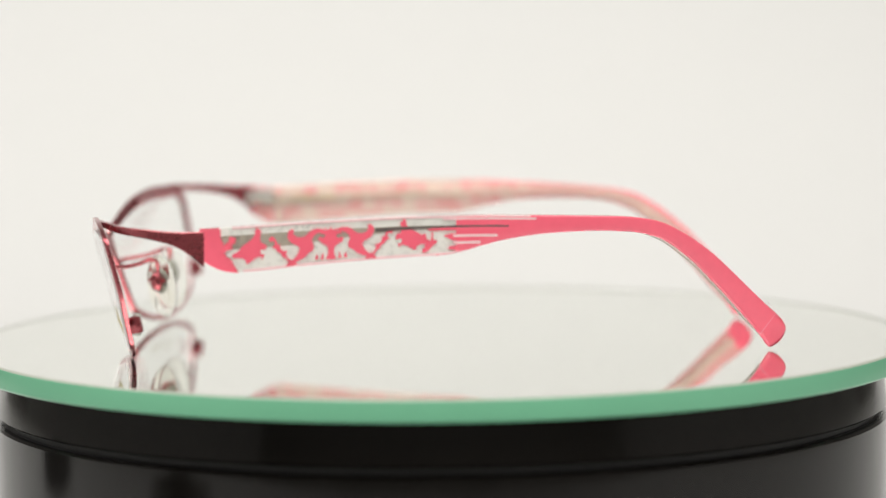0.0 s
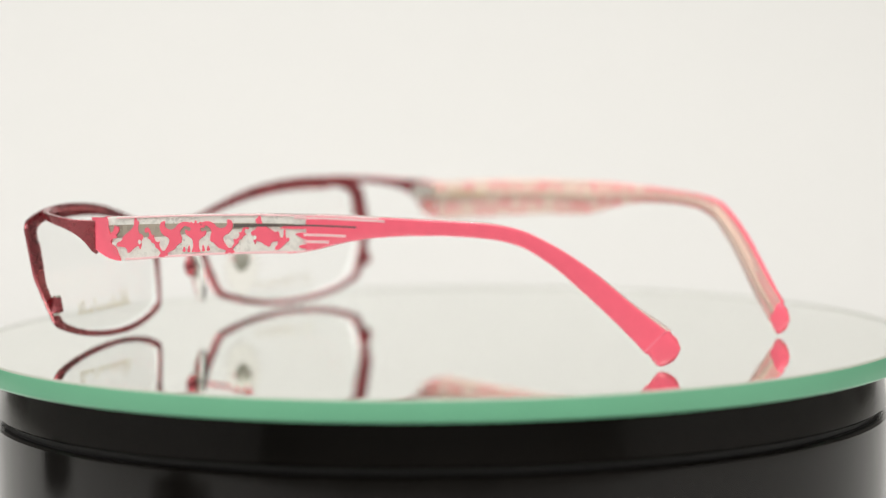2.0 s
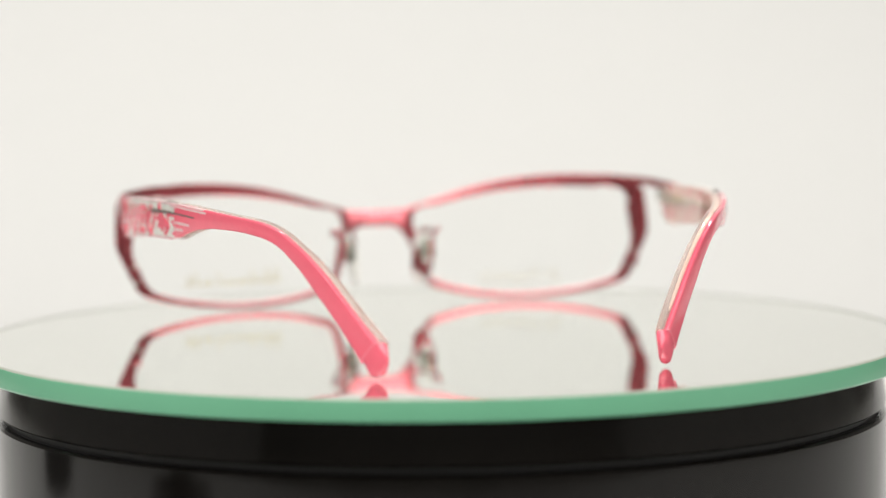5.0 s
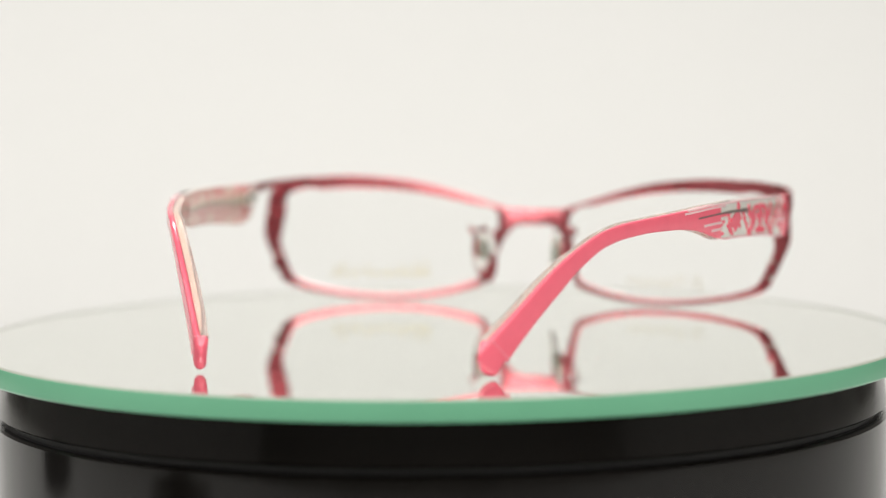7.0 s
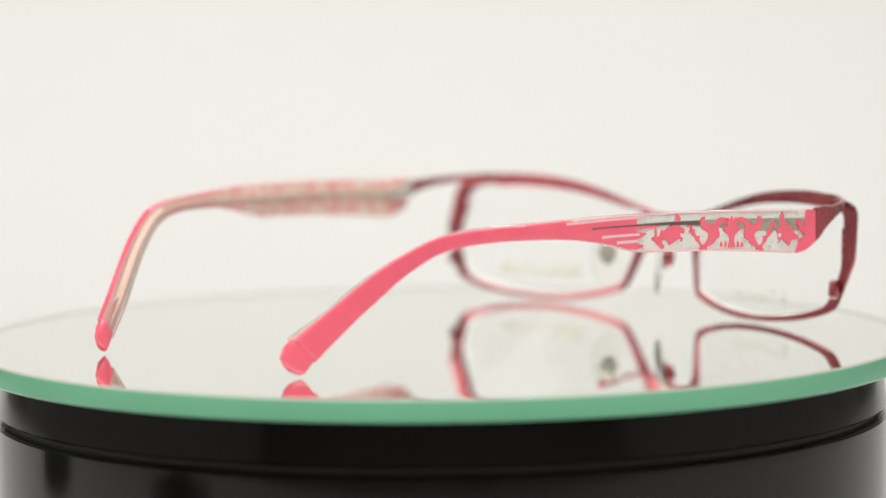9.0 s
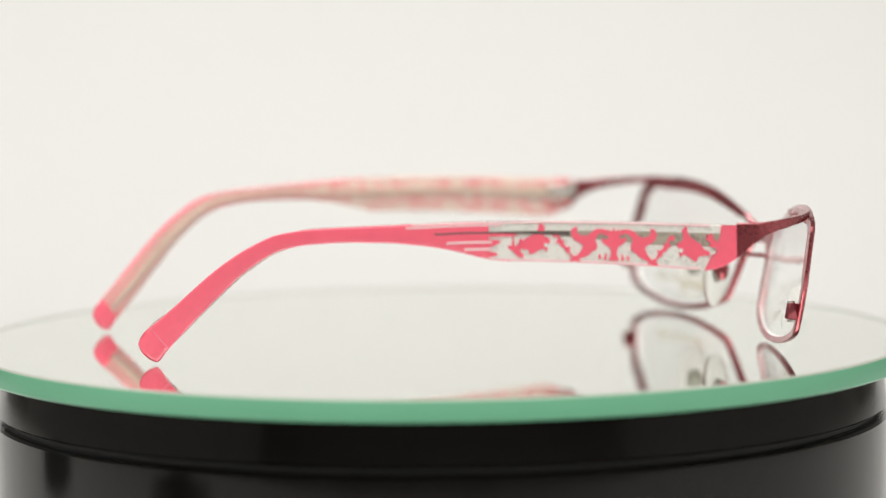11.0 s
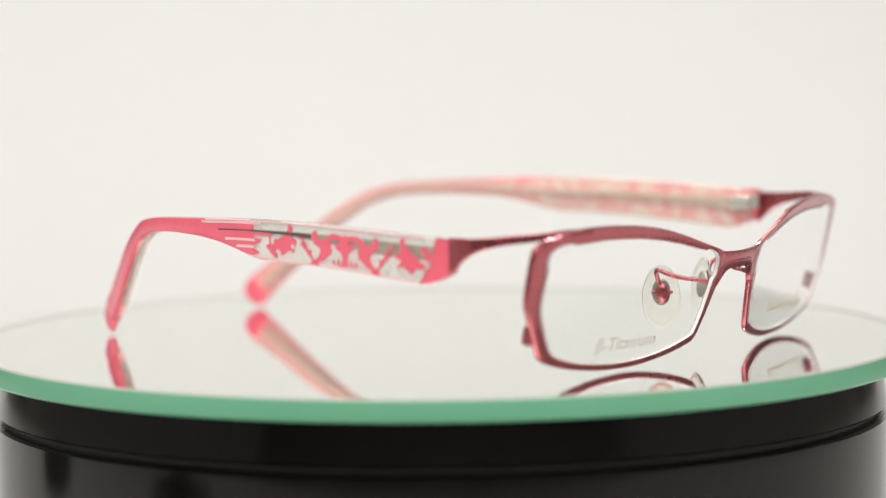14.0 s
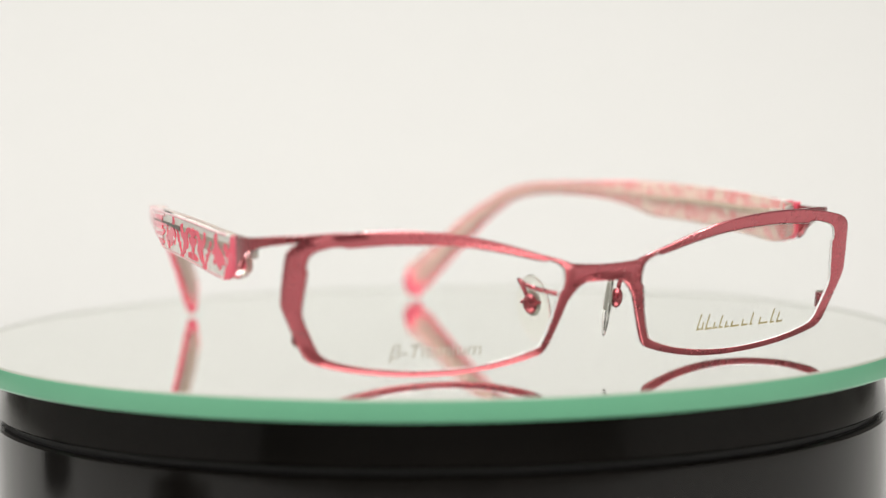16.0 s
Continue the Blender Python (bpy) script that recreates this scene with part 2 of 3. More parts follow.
def build_turntable():
    base = empty("turntable", "round glossy black plastic display turntable on white paper", "turntable")
    base.location = (0, 0, -0.075)
    up = 0.075
    bm = bmesh.new()
    prof = [(0.0, 0.0698), (0.090, 0.0698), (0.0992, 0.0698), (0.0997, 0.0694), (0.1003, 0.0660), (0.1008, 0.0625), (0.1010, 0.0608), (0.1006, 0.0604), (0.0996, 0.0603)]
    rings = lathe(bm, prof[1:])
    bm.faces.new(rings[0])
    part("upper_shell", bm, BLACK, base)
    bm = bmesh.new()
    lathe(bm, [(0.0996, 0.0603), (0.0992, 0.0600), (0.0992, 0.0590), (0.0996, 0.0587)])
    part("groove", bm, GROOVE, base, "dark shadow gap round the base")
    bm = bmesh.new()
    rings = lathe(bm, [(0.0996, 0.0587), (0.1006, 0.0586), (0.1011, 0.0581), (0.1012, 0.0560), (0.1012, 0.006), (0.1008, 0.003), (0.0995, 0.0), (0.09, 0.0)])
    bm.faces.new(rings[-1])
    part("lower_shell", bm, BLACK, base)

    plate = empty("mirror_plate", "round mirror glass plate with green edge on the turntable", "mirror")
    bm = bmesh.new()
    rings = lathe(bm, [(PLATE_R - 0.0005, 0.0)])
    bm.faces.new(rings[0])
    glass = part("glass", bm, GLASS, plate, "clear glass face", smooth=False)
    glass.visible_shadow = False
    bm = bmesh.new()
    lathe(bm, [(PLATE_R - 0.0005, 0.0), (PLATE_R - 0.0001, -0.0004)])
    part("arris", bm, ARRIS, plate, "ground grey upper edge line")
    bm = bmesh.new()
    lathe(bm, [(PLATE_R - 0.0001, -0.0004), (PLATE_R, -0.0006), (PLATE_R, -PLATE_T + 0.0005), (PLATE_R - 0.0006, -PLATE_T)])
    part("edge", bm, EDGE, plate, "polished green glass edge")
    bm = bmesh.new()
    rings = lathe(bm, [(PLATE_R - 0.0004, -0.00015)])
    bm.faces.new(rings[0])
    part("silvering", bm, SILVER, plate, "mirror coating under the glass", smooth=False)
    bm = bmesh.new()
    rings = lathe(bm, [(PLATE_R - 0.0006, -PLATE_T)])
    bm.faces.new(rings[0])
    part("backing", bm, GROOVE, plate, "dark painted underside", smooth=False)
    return plate


# ---- the spectacles: u runs from the lenses to the ear tips, v across, z up (millimetres) ----
SHIFT = 0.8
FOOT = 0.10


def spot(u, v, z):
    return Vector((u * MM, (v + SHIFT) * MM, (z + FOOT) * MM))


def face_u(v, z):
    """The bowed and tilted front surface, drawn forward at the bridge."""
    return -74.6 + (0.18 if v > 0 else 0.192) * (math.sqrt(v * v + 225) - 15) - (0.24 - (0.14 if v > 0 else 0.03) * (v / 66) ** 2) * (z - 15) - 1.6 * math.exp(-(v / 18) ** 2) - 0.05 * max(0.0, z - 18)


RIM_OUT = [(66.6, 28.4), (67.1, 24), (67.4, 18.6), (67.4, 16.8), (67.1, 15.6), (64.8, 10.6), (62.9, 6.6), (62.0, 5.2), (60.4, 4.1), (53, 2.0), (42.5, 0.55), (31, 0.2), (21.5, 1.3),
           (13.0, 3.5), (11.4, 4.8), (9.8, 9), (7.6, 15.5), (6.9, 18.0), (6.8, 20.5), (7.0, 22.9), (13.5, 24.8), (24, 28.1), (33, 30.1), (44.5, 31.1), (54, 31.0), (61, 29.9)]
# the inner edge steps back a little at the corners, where the lens is let in
RIM_IN = [(62.3, 26.9), (62.9, 24.0), (62.8, 23.7), (62.3, 23.6), (62.9, 19), (63.3, 16.0), (63.3, 14.6), (62.9, 13.2), (61.5, 10.2), (60.1, 7.2), (58.8, 5.6), (56.2, 4.5),
          (50, 2.9), (40.5, 1.7), (31, 1.6), (21.5, 2.7), (13.4, 5.2), (12.6, 6.3), (11.1, 11), (9.9, 17.2), (9.7, 17.5), (9.2, 17.7), (9.1, 20.8), (9.9, 22.6), (13.0, 23.9), (13.3, 23.8), (13.5, 23.4),
          (24, 26.0), (33, 27.5), (45, 28.2), (55.0, 27.7), (55.4, 27.8), (55.6, 28.2), (58.5, 28.0)]
EYE = (38.0, 15.0)


def around(points, n):
    """The outline's crossings with n rays from the middle of the lens, corners slightly softened."""
    pts = rounded(points, 3)
    out = []
    for k in range(n):
        a = 2 * math.pi * k / n
        dx, dz = math.cos(a) * 1.0, math.sin(a) * 0.45
        best = None
        for i, p in enumerate(pts):
            q = pts[(i + 1) % len(pts)]
            px, pz, ex, ez = p[0] - EYE[0], p[1] - EYE[1], q[0] - p[0], q[1] - p[1]
            den = dx * ez - dz * ex
            if abs(den) < 1e-12:
                continue
            s, w = (px * ez - pz * ex) / den, (px * dz - pz * dx) / den
            if s > 0 and -1e-9 <= w <= 1 + 1e-9 and (best is None or s > best):
                best = s
        out.append((EYE[0] + dx * best, EYE[1] + dz * best))
    return out


def build_front(sp, side):
    n = 600
    out, inn = around(RIM_OUT, n), around(RIM_IN, n)

    def ring(bm, pts, other, mix, depth):
        return [bm.verts.new(spot(face_u(side * (p[0] + (q[0] - p[0]) * mix), p[1]) + depth, side * (p[0] + (q[0] - p[0]) * mix), p[1] + (q[1] - p[1]) * mix)) for p, q in zip(pts, other)]
    bm = bmesh.new()
    loops = [ring(bm, out, inn, 0.0, 0.32), ring(bm, out, inn, 0.03, 0.10), ring(bm, out, inn, 0.10, 0.0), ring(bm, inn, out, 0.10, 0.0), ring(bm, inn, out, 0.03, 0.08), ring(bm, inn, out, 0.0, 0.26),
             ring(bm, inn, out, 0.0, 1.0), ring(bm, inn, out, 0.12, 1.15), ring(bm, out, inn, 0.12, 1.15), ring(bm, out, inn, 0.0, 1.0)]
    for a, b in zip(loops, loops[1:] + loops[:1]):
        for k in range(n):
            bm.faces.new((a[k], a[(k + 1) % n], b[(k + 1) % n], b[k]))
    rim = part("rim", bm, METAL, sp)
    # lens, a thin bowed slab that stands a little proud of the rim
    bm = bmesh.new()
    rows = []
    for depth in (-0.35, 0.85):
        rows.append([])
        for s in (1.0, 0.85, 0.6, 0.3):
            rows[-1].append([bm.verts.new(spot(face_u(side * (EYE[0] + (p[0] - EYE[0]) * s), EYE[1] + (p[1] - EYE[1]) * s) + depth,
                                               side * (EYE[0] + (p[0] - EYE[0]) * s * 0.998), EYE[1] + (p[1] - EYE[1]) * s * 0.996)) for p in inn])
    for grid in rows:
        mid = bm.verts.new(sum((q.co for q in grid[-1]), Vector()) / n)
        for a, b in zip(grid, grid[1:]):
            for k in range(n):
                bm.faces.new((a[k], a[(k + 1) % n], b[(k + 1) % n], b[k]))
        for k in range(n):
            bm.faces.new((grid[-1][k], grid[-1][(k + 1) % n], mid))
    for k in range(n):
        bm.faces.new((rows[0][0][k], rows[0][0][(k + 1) % n], rows[1][0][(k + 1) % n], rows[1][0][k])).material_index = 1
    lens = part("lens", bm, [LENS, GROUND], sp, "clear demo lens with printed mark")
    lens.visible_shadow = False
    # closing block behind the outer lower corner of the rim
    bm = bmesh.new()
    block(bm, Matrix.Translation(spot(face_u(side * 63.4, 9.6) + 2.2, side * 62.9, 9.9)) @ pose(0, 0, 0, 0, -12, side * 8), 2.5 * MM, 1.9 * MM, 3.6 * MM, 0.35 * MM)
    lock = part("closing_block", bm, METAL, rim)
    bm = bmesh.new()
    for dz in (-2.0, 2.0):
        tube(bm, [spot(face_u(side * 63.4, 9.6) + 2.5, side * 63.0, 9.9 + dz - 0.25), spot(face_u(side * 63.4, 9.6) + 2.5, side * 63.0, 9.9 + dz + 0.25)], 0.8 * MM)
    part("screw", bm, STEEL, rim, "tiny bright steel screw ends")
    bm = bmesh.new()

    def on_rim(a, b, d):
        return spot(face_u(side * a, b) + d, side * a, b)
    prism(bm, [(61.9, 10.0), (65.2, 11.4), (65.14, 11.52), (61.84, 10.12)], on_rim, -0.02, 0.3)
    part("rim_seam", bm, WIRE, rim, "dark hairline where the rim closes", smooth=False)
    # end piece: a ribbon that leaves the brow, bows outward and widens to the hinge
    knots = [(face_u(side * 30, 29) + 1.6, 30.0, 28.9, 1.2), (face_u(side * 40, 30) + 1.6, 40.0, 30.1, 1.2), (face_u(side * 48, 30) + 1.4, 48.0, 30.5, 1.2), (-68.2, 56.5, 30.9, 1.3), (-65.0, 62.2, 30.5, 1.5), (-60.5, 66.0, 30.2, 1.8), (-56.0, 67.8, 29.8, 2.3),
             (-53.0, 68.4, 29.6, 3.2), (-50.5, 68.5, 29.6, 4.8), (-48.7, 68.4, 29.6, 6.6), (-47.6, 68.3, 29.6, 7.3)]
    path = spline([(k[0], k[1], k[2]) for k in knots], 6)
    high = [p[0] for p in spline([(k[3], 0, 0) for k in knots], 6)]
    bm = bmesh.new()
    rings = []
    for i, (p, h) in enumerate(zip(path, high)):
        d = path[min(i + 1, len(path) - 1)] - path[max(i - 1, 0)]
        across = Vector((-d.y, d.x, 0)).normalized() * 0.55
        ring_pts = []
        for a, b in ((1, -0.15), (1, -h + 0.15), (0.75, -h), (-0.75, -h), (-1, -h + 0.15), (-1, -0.15), (-0.75, 0), (0.75, 0)):
            q = p + across * a
            ring_pts.append(bm.verts.new(spot(q.x + (1.0 if side < 0 else -0.8) * min(1, max(0, (q.x + 70) / 18)), side * q.y + 1.2 * min(1, max(0, (q.x + 72) / 20)), q.z + b)))
        rings.append(ring_pts)
    for a, b in zip(rings, rings[1:]):
        for k in range(8):
            bm.faces.new((a[k], a[(k + 1) % 8], b[(k + 1) % 8], b[k]))
    bm.faces.new(rings[0])
    bm.faces.new(rings[-1][::-1])
    part("end_piece", bm, METAL, sp)
    # nose pad: arm, box and silicone pad
    bm = bmesh.new()
    arm = spline([(face_u(10, 16.5) + 1.0, 9.4, 16.4), (face_u(10, 17) + 2.6, 10.8, 16.9), (-69.4, 12.2, 17.4), (-66.6, 13.3, 18.2), (-64.6, 13.4, 18.9), (-63.4, 12.6, 18.5), (-63.2, 11.6, 17.0), (-63.4, 11.0, 15.4)], 6)
    tube(bm, [spot(p.x, side * p.y, p.z) for p in arm], 0.48 * MM)
    pad_arm = part("nose_pad_arm", bm, METAL, sp)
    turn = Matrix.Translation(spot(-63.5, side * 10.1, 13.7)) @ pose(0, 0, 0, 0, 0, side * 30) @ pose(0, 0, 0, side * -8, 0, 0)
    bm = bmesh.new()
    bmesh.ops.create_uvsphere(bm, u_segments=24, v_segments=14, radius=1.0, matrix=turn @ pose(0, side * 0.0004, 0) @ Matrix.Diagonal((1.55 * MM, 1.3 * MM, 2.2 * MM, 1)))
    tube(bm, [turn @ Vector((-2.3 * MM, 0, 0.2 * MM)), turn @ Vector((2.3 * MM, 0, 0.2 * MM))], 0.4 * MM)
    part("pad_box", bm, METAL, pad_arm, "pink metal pad box")
    bm = bmesh.new()
    bmesh.ops.create_uvsphere(bm, u_segments=28, v_segments=16, radius=1.0, matrix=turn @ pose(0.0002, side * -0.0013, -0.0014) @ Matrix.Diagonal((4.1 * MM, 0.95 * MM, 7.2 * MM, 1)))
    pad = part("nose_pad", bm, PAD, sp, "clear silicone nose pad")
    pad.visible_shadow = False
    bm = bmesh.new()
    bmesh.ops.create_uvsphere(bm, u_segments=20, v_segments=12, radius=1.0, matrix=turn @ pose(0.0002, side * -0.0009, 0) @ Matrix.Diagonal((2.0 * MM, 0.6 * MM, 3.0 * MM, 1)))
    part("pad_insert", bm, INSERT, pad, "grey metal insert")
    return lens


def build_bridge(sp):
    bm = bmesh.new()
    n = 24
    rings = []
    for k in range(n + 1):
        v = -7.6 + 15.2 * k / n
        top = 22.55 + 0.0062 * v * v
        low = 18.9 - 0.9 * max(0.0, (abs(v) - 3.4) / 4.2) ** 2 * 4.0
        mid = (top + low) / 2
        sec = [(low, 0.15), (low + 0.25, 0.0), (mid - 0.2, -0.05), (mid, 0.1), (top - 0.25, 0.05), (top, 0.2), (top, 1.0), (top - 0.2, 1.2), (low + 0.2, 1.2), (low, 1.0)]
        rings.append([bm.verts.new(spot(face_u(v, z) + d - 0.06, v, z)) for z, d in sec])
    for a, b in zip(rings, rings[1:]):
        for k in range(len(a)):
            bm.faces.new((a[k], a[(k + 1) % len(a)], b[(k + 1) % len(a)], b[k]))
    bm.faces.new(rings[0])
    bm.faces.new(rings[-1][::-1])
    part("bridge", bm, METAL, sp)


PLAN = [(-48, 68.6), (-36, 68.8), (-28, 68.3), (-11, 66.5), (4, 64.0), (13, 62.0), (25, 58.2), (35, 54.4), (45, 49.6), (55, 43.0), (64, 36.4), (72, 30.8), (78, 27.6)]
TOP = [(-48, 29.6), (-40, 30.1), (-28, 30.8), (-16, 31.3), (-4, 31.6), (7, 31.6), (19, 31.2), (30, 30.7), (41, 30.0), (46.5, 29.0), (52, 26.2), (58, 21.6), (64, 15.6), (69.5, 9.8), (71.7, 7.7), (73.2, 6.0), (73.8, 4.9), (74.0, 4.2)]
LOW = [(-48, 23.2), (-46, 21.9), (-43.5, 20.9), (-41.5, 20.6), (-28, 21.7), (-16, 22.6), (-4.5, 23.2), (2.5, 23.4), (5.5, 24.0), (10, 25.2), (14, 26.1), (18.5, 26.8), (25, 27.3), (32, 27.4), (41, 26.8), (46.5, 25.5),
       (52, 21.8), (58, 15.6), (64, 8.6), (68.3, 3.0), (69.6, 0.9), (70.3, 0.3), (71.1, 0.5), (72.6, 1.5), (73.6, 2.8), (74.0, 3.9)]


def ease(x, a, b):
    """A soft step from 0 at a to 1 at b."""
    k = min(1.0, max(0.0, (x - a) / (b - a)))
    return k * k * (3 - 2 * k)


def build_temple(sp, side):
    lean = 0.55 if side < 0 else -0.55

    def lift(u):
        return lean * min(1.0, max(0.0, (70 - u) / 25))

    def place(u, z, depth):
        far = min(1.0, max(0.0, (u - 30) / 20))
        end = min(1.0, max(0.0, (u - 45) / 25))
        twist = 0.38 * ease(u, 38, 52) * (1 - ease(u, 64, 71))
        return spot(u + (1.0 + 0.5 * far + 0.9 * end if side < 0 else -0.8 - 0.4 * far), side * (curve_at(PLAN, u) - depth) - (2.1 if side < 0 else 0.0) * end + 1.2 + 0.5 * min(1.0, max(0.0, (u + 20) / 40)), z + lift(u) - twist * depth)

    def slab(bm, stations, d0, d1, soft, hi=None, lo=None, swell=None, sink=None):
        """Loft through upright sections between the two long edges."""
        rings = []
        near, deep = d0, d1
        for u in stations:
            top = hi or (lambda x: curve_at(TOP, x))
            low = lo or (lambda x: curve_at(LOW, x))
            slant = (top(u) - low(u)) / 4 * min(1.0, max(0.0, (u - 43) / 10)) * min(1.0, max(0.0, (74.0 - u) / 5))
            t, b = top(u + slant), low(u - slant)
            s = min(soft, (t - b) * 0.3)
            d0, d1 = near + (sink(u) if sink else 0.0), deep + (swell(u) if swell else 0.0)
            sec = []
            for zc, dc, turn in ((t - s, d0 + s, 90), (t - s, d1 - s, 0), (b + s, d1 - s, -90), (b + s, d0 + s, 180)):
                for k in range(5):
                    a = radians(turn - 22.5 * k)
                    sec.append((zc + s * math.cos(a), dc - s * math.sin(a)))
            rings.append([bm.verts.new(place(u + slant * (2 * (z - b) / (t - b) - 1), z, d)) for z, d in sec])
        m = len(rings[0])
        for a, b in zip(rings, rings[1:]):
            for k in range(m):
                bm.faces.new((a[k], a[(k + 1) % m], b[(k + 1) % m], b[k]))
        bm.faces.new(rings[0][::-1])
        bm.faces.new(rings[-1])

    def steps(a, b, n):
        return [a + (b - a) * k / n for k in range(n + 1)]

    temple = empty("temple", "", "")
    temple.parent = sp
    def fuller(u):
        """The inner layer thickens towards the ear and thins before the tip."""
        return 0.6 * ease(u, 36, 60) - 0.7 * ease(u, 63, 69.9)

    def between(share):
        """A line at a share of the height, from the upper edge, by a table over the length."""
        return lambda u: curve_at(TOP, u) + curve_at(share, u) * (curve_at(LOW, u) - curve_at(TOP, u))

    # inner clear layer with the core in it, and the silver-flecked window layer
    bm = bmesh.new()
    slab(bm, steps(-47.4, 69.9, 110), 1.45, 3.5, 0.45, swell=fuller)
    inner = part("inner_layer", bm, CLEAR, temple, "cloudy clear acetate inner layer")
    inner.visible_shadow = False
    bm = bmesh.new()
    slab(bm, steps(-46.5, 5, 40), 1.95, 2.8, 0.2, between([(-47, 0.22), (-38, 0.26), (-30, 0.32), (-12, 0.36), (5, 0.40)]), between([(-47, 0.52), (-38, 0.52), (-30, 0.48), (-12, 0.50), (5, 0.56)]))
    part("inner_core_strip", bm, OLIVE, temple, "dull olive core strip inside the clear layer")
    bm = bmesh.new()
    slab(bm, steps(5, 69.6, 70), 1.95, 2.8, 0.2, between([(5, 0.40), (20, 0.40), (30, 0.38), (44, 0.35), (56, 0.33), (69, 0.40)]),
         between([(5, 0.56), (20, 0.60), (30, 0.62), (44, 0.66), (56, 0.70), (69, 0.62)]), swell=fuller)
    part("core", bm, CREAM, temple, "cream core inside the clear layer")
    bm = bmesh.new()
    slab(bm, steps(21, 69.4, 60), 1.46, 1.62, 0.06, lambda u: curve_at(TOP, u) - 0.3, lambda u: curve_at(LOW, u) + 0.3)
    part("rose_layer", bm, ROSE, temple, "muted rose backing of the pink arm")
    bm = bmesh.new()
    slab(bm, steps(-45.0, 6, 50), 0.3, 1.44, 0.1)
    part("flake_layer", bm, FLAKE, temple, "silver-flecked translucent panel")
    # core strip that tapers to a wire
    bm = bmesh.new()
    slab(bm, steps(-44.8, 2, 30), 0.2, 0.5, 0.05, lambda u: curve_at(TOP, u) - 1.75 - 0.25 * (u + 41) / 43, lambda u: curve_at(TOP, u) - 4.6 + 1.9 * min(1, max(0, (u + 30) / 25)))
    part("core_strip", bm, CORE, temple, "dull metal core strip")
    bm = bmesh.new()
    slab(bm, steps(-12, 15.5, 24), -0.03, 0.45, 0.03, lambda u: curve_at(TOP, u) - 2.08, lambda u: curve_at(TOP, u) - 2.42 - 0.5 * min(1.0, max(0.0, (2 - u) / 14)))
    part("core_wire", bm, WIRE, temple, "dark thin core wire")
    # pink outer layer: front block, long arm, rails and the bars between the slots
    bm = bmesh.new()
    edge = [q for x, y in BLOCK_EDGE for q in [figure_at(x, y)]]
    edge = [(u, curve_at(TOP, u) + f * (curve_at(LOW, u) - curve_at(TOP, u))) for u, f in edge]
    prism(bm, [(u, curve_at(LOW, u)) for u in (-48.3, -46.8, -45, -43.5, -42.3, -40.6)] + edge + [(u, curve_at(TOP, u)) for u in (-44.5, -48.3)], place, 0.0, 1.45)
    rim_edges = [e for e in bm.edges if len(e.link_faces) == 2 and e.calc_face_angle(0.0) > 0.9]
    bmesh.ops.bevel(bm, geom=rim_edges, offset=0.14 * MM, segments=2, affect="EDGES", profile=0.5, clamp_overlap=True)
    part("front_block", bm, PINK, temple, "solid bright pink front block")
    bm = bmesh.new()
    slab(bm, steps(4.6, 69.9, 80), 0.0, 1.45, 0.4)
    part("outer_layer", bm, PINK, temple, "bright pink acetate outer layer")
    bm = bmesh.new()
    def along(u):
        return (u - 69.9) / 4.1
    slab(bm, steps(69.9, 74.0, 30), 0.0, 3.4, 1.5, swell=lambda u: -2.0 * along(u) ** 1.3, sink=lambda u: 0.8 * along(u) ** 2)
    part("ear_tip", bm, PINK, temple, "rounded translucent pink tip")
    bm = bmesh.new()
    slab(bm, steps(69.8, 69.98, 2), -0.02, 1.6, 0.4)
    part("tip_line", bm, BLUSHED, temple, "pale line before the tip")
    bm = bmesh.new()
    slab(bm, steps(-43, 21, 40), 1.40, 1.62, 0.1, lambda u: curve_at(TOP, u) - 0.6, lambda u: curve_at(LOW, u) + 0.3)
    part("blush_layer", bm, BLUSH, temple, "cloudy pink and cream backing")
    bm = bmesh.new()
    slab(bm, steps(-41.6, 20, 40), 0.02, 1.4, 0.2, None, lambda u: curve_at(TOP, u) - 0.42)
    part("upper_edge", bm, PALE, temple, "pale pink edge line")
    bm = bmesh.new()
    slab(bm, steps(-39.4, 6, 40), 0.02, 1.4, 0.1, lambda u: curve_at(LOW, u) + 0.5, None)
    part("lower_edge", bm, PALE, temple, "pale pink edge line")
    # pale slots that run into the pink arm
    for u0, u1, a, b in ((2.0, 21.3, 0.42, 0.92), (4.0, 13.2, 3.95, 4.5), (4.0, 9.6, 5.35, 5.95)):
        bm = bmesh.new()
        slab(bm, steps(u0, u1, 16), -0.03, 0.3, 0.06, lambda u: curve_at(TOP, u) - a, lambda u: curve_at(TOP, u) - b)
        part("slot", bm, PALE, temple, "pale slot line in the pink")
    if side > 0:
        # unreadable small print on the inner face
        bm = bmesh.new()
        for u0, w in ((-38, 1.0), (-36.7, 0.6), (-35.8, 0.6), (-34.9, 1.0), (-33.6, 0.5), (-32.0, 1.4), (-30.1, 0.7), (-29.0, 1.2)):
            prism(bm, [(u0, 26.9), (u0 + w, 26.9), (u0 + w, 27.8), (u0, 27.8)], place, 3.49, 3.53)
        part("inner_print", bm, GOLD, temple, "tiny dull gold print bars", smooth=False)
    build_motif(temple, place)
    # grey hinge on the inner side of the front end
    bm = bmesh.new()
    block(bm, Matrix.Translation(place(-45.2, 27.2 - lift(-45.2), 4.1)), 5.2 * MM, 1.2 * MM, 3.0 * MM, 0.3 * MM)
    for dz in (-1.2, 0.0, 1.2):
        tube(bm, [place(-48.6, 27.2 + dz - 0.55, 3.2), place(-48.6, 27.2 + dz + 0.55, 3.2)], 1.0 * MM)
    part("hinge", bm, STEEL, temple, "grey metal barrel hinge")
    return temple


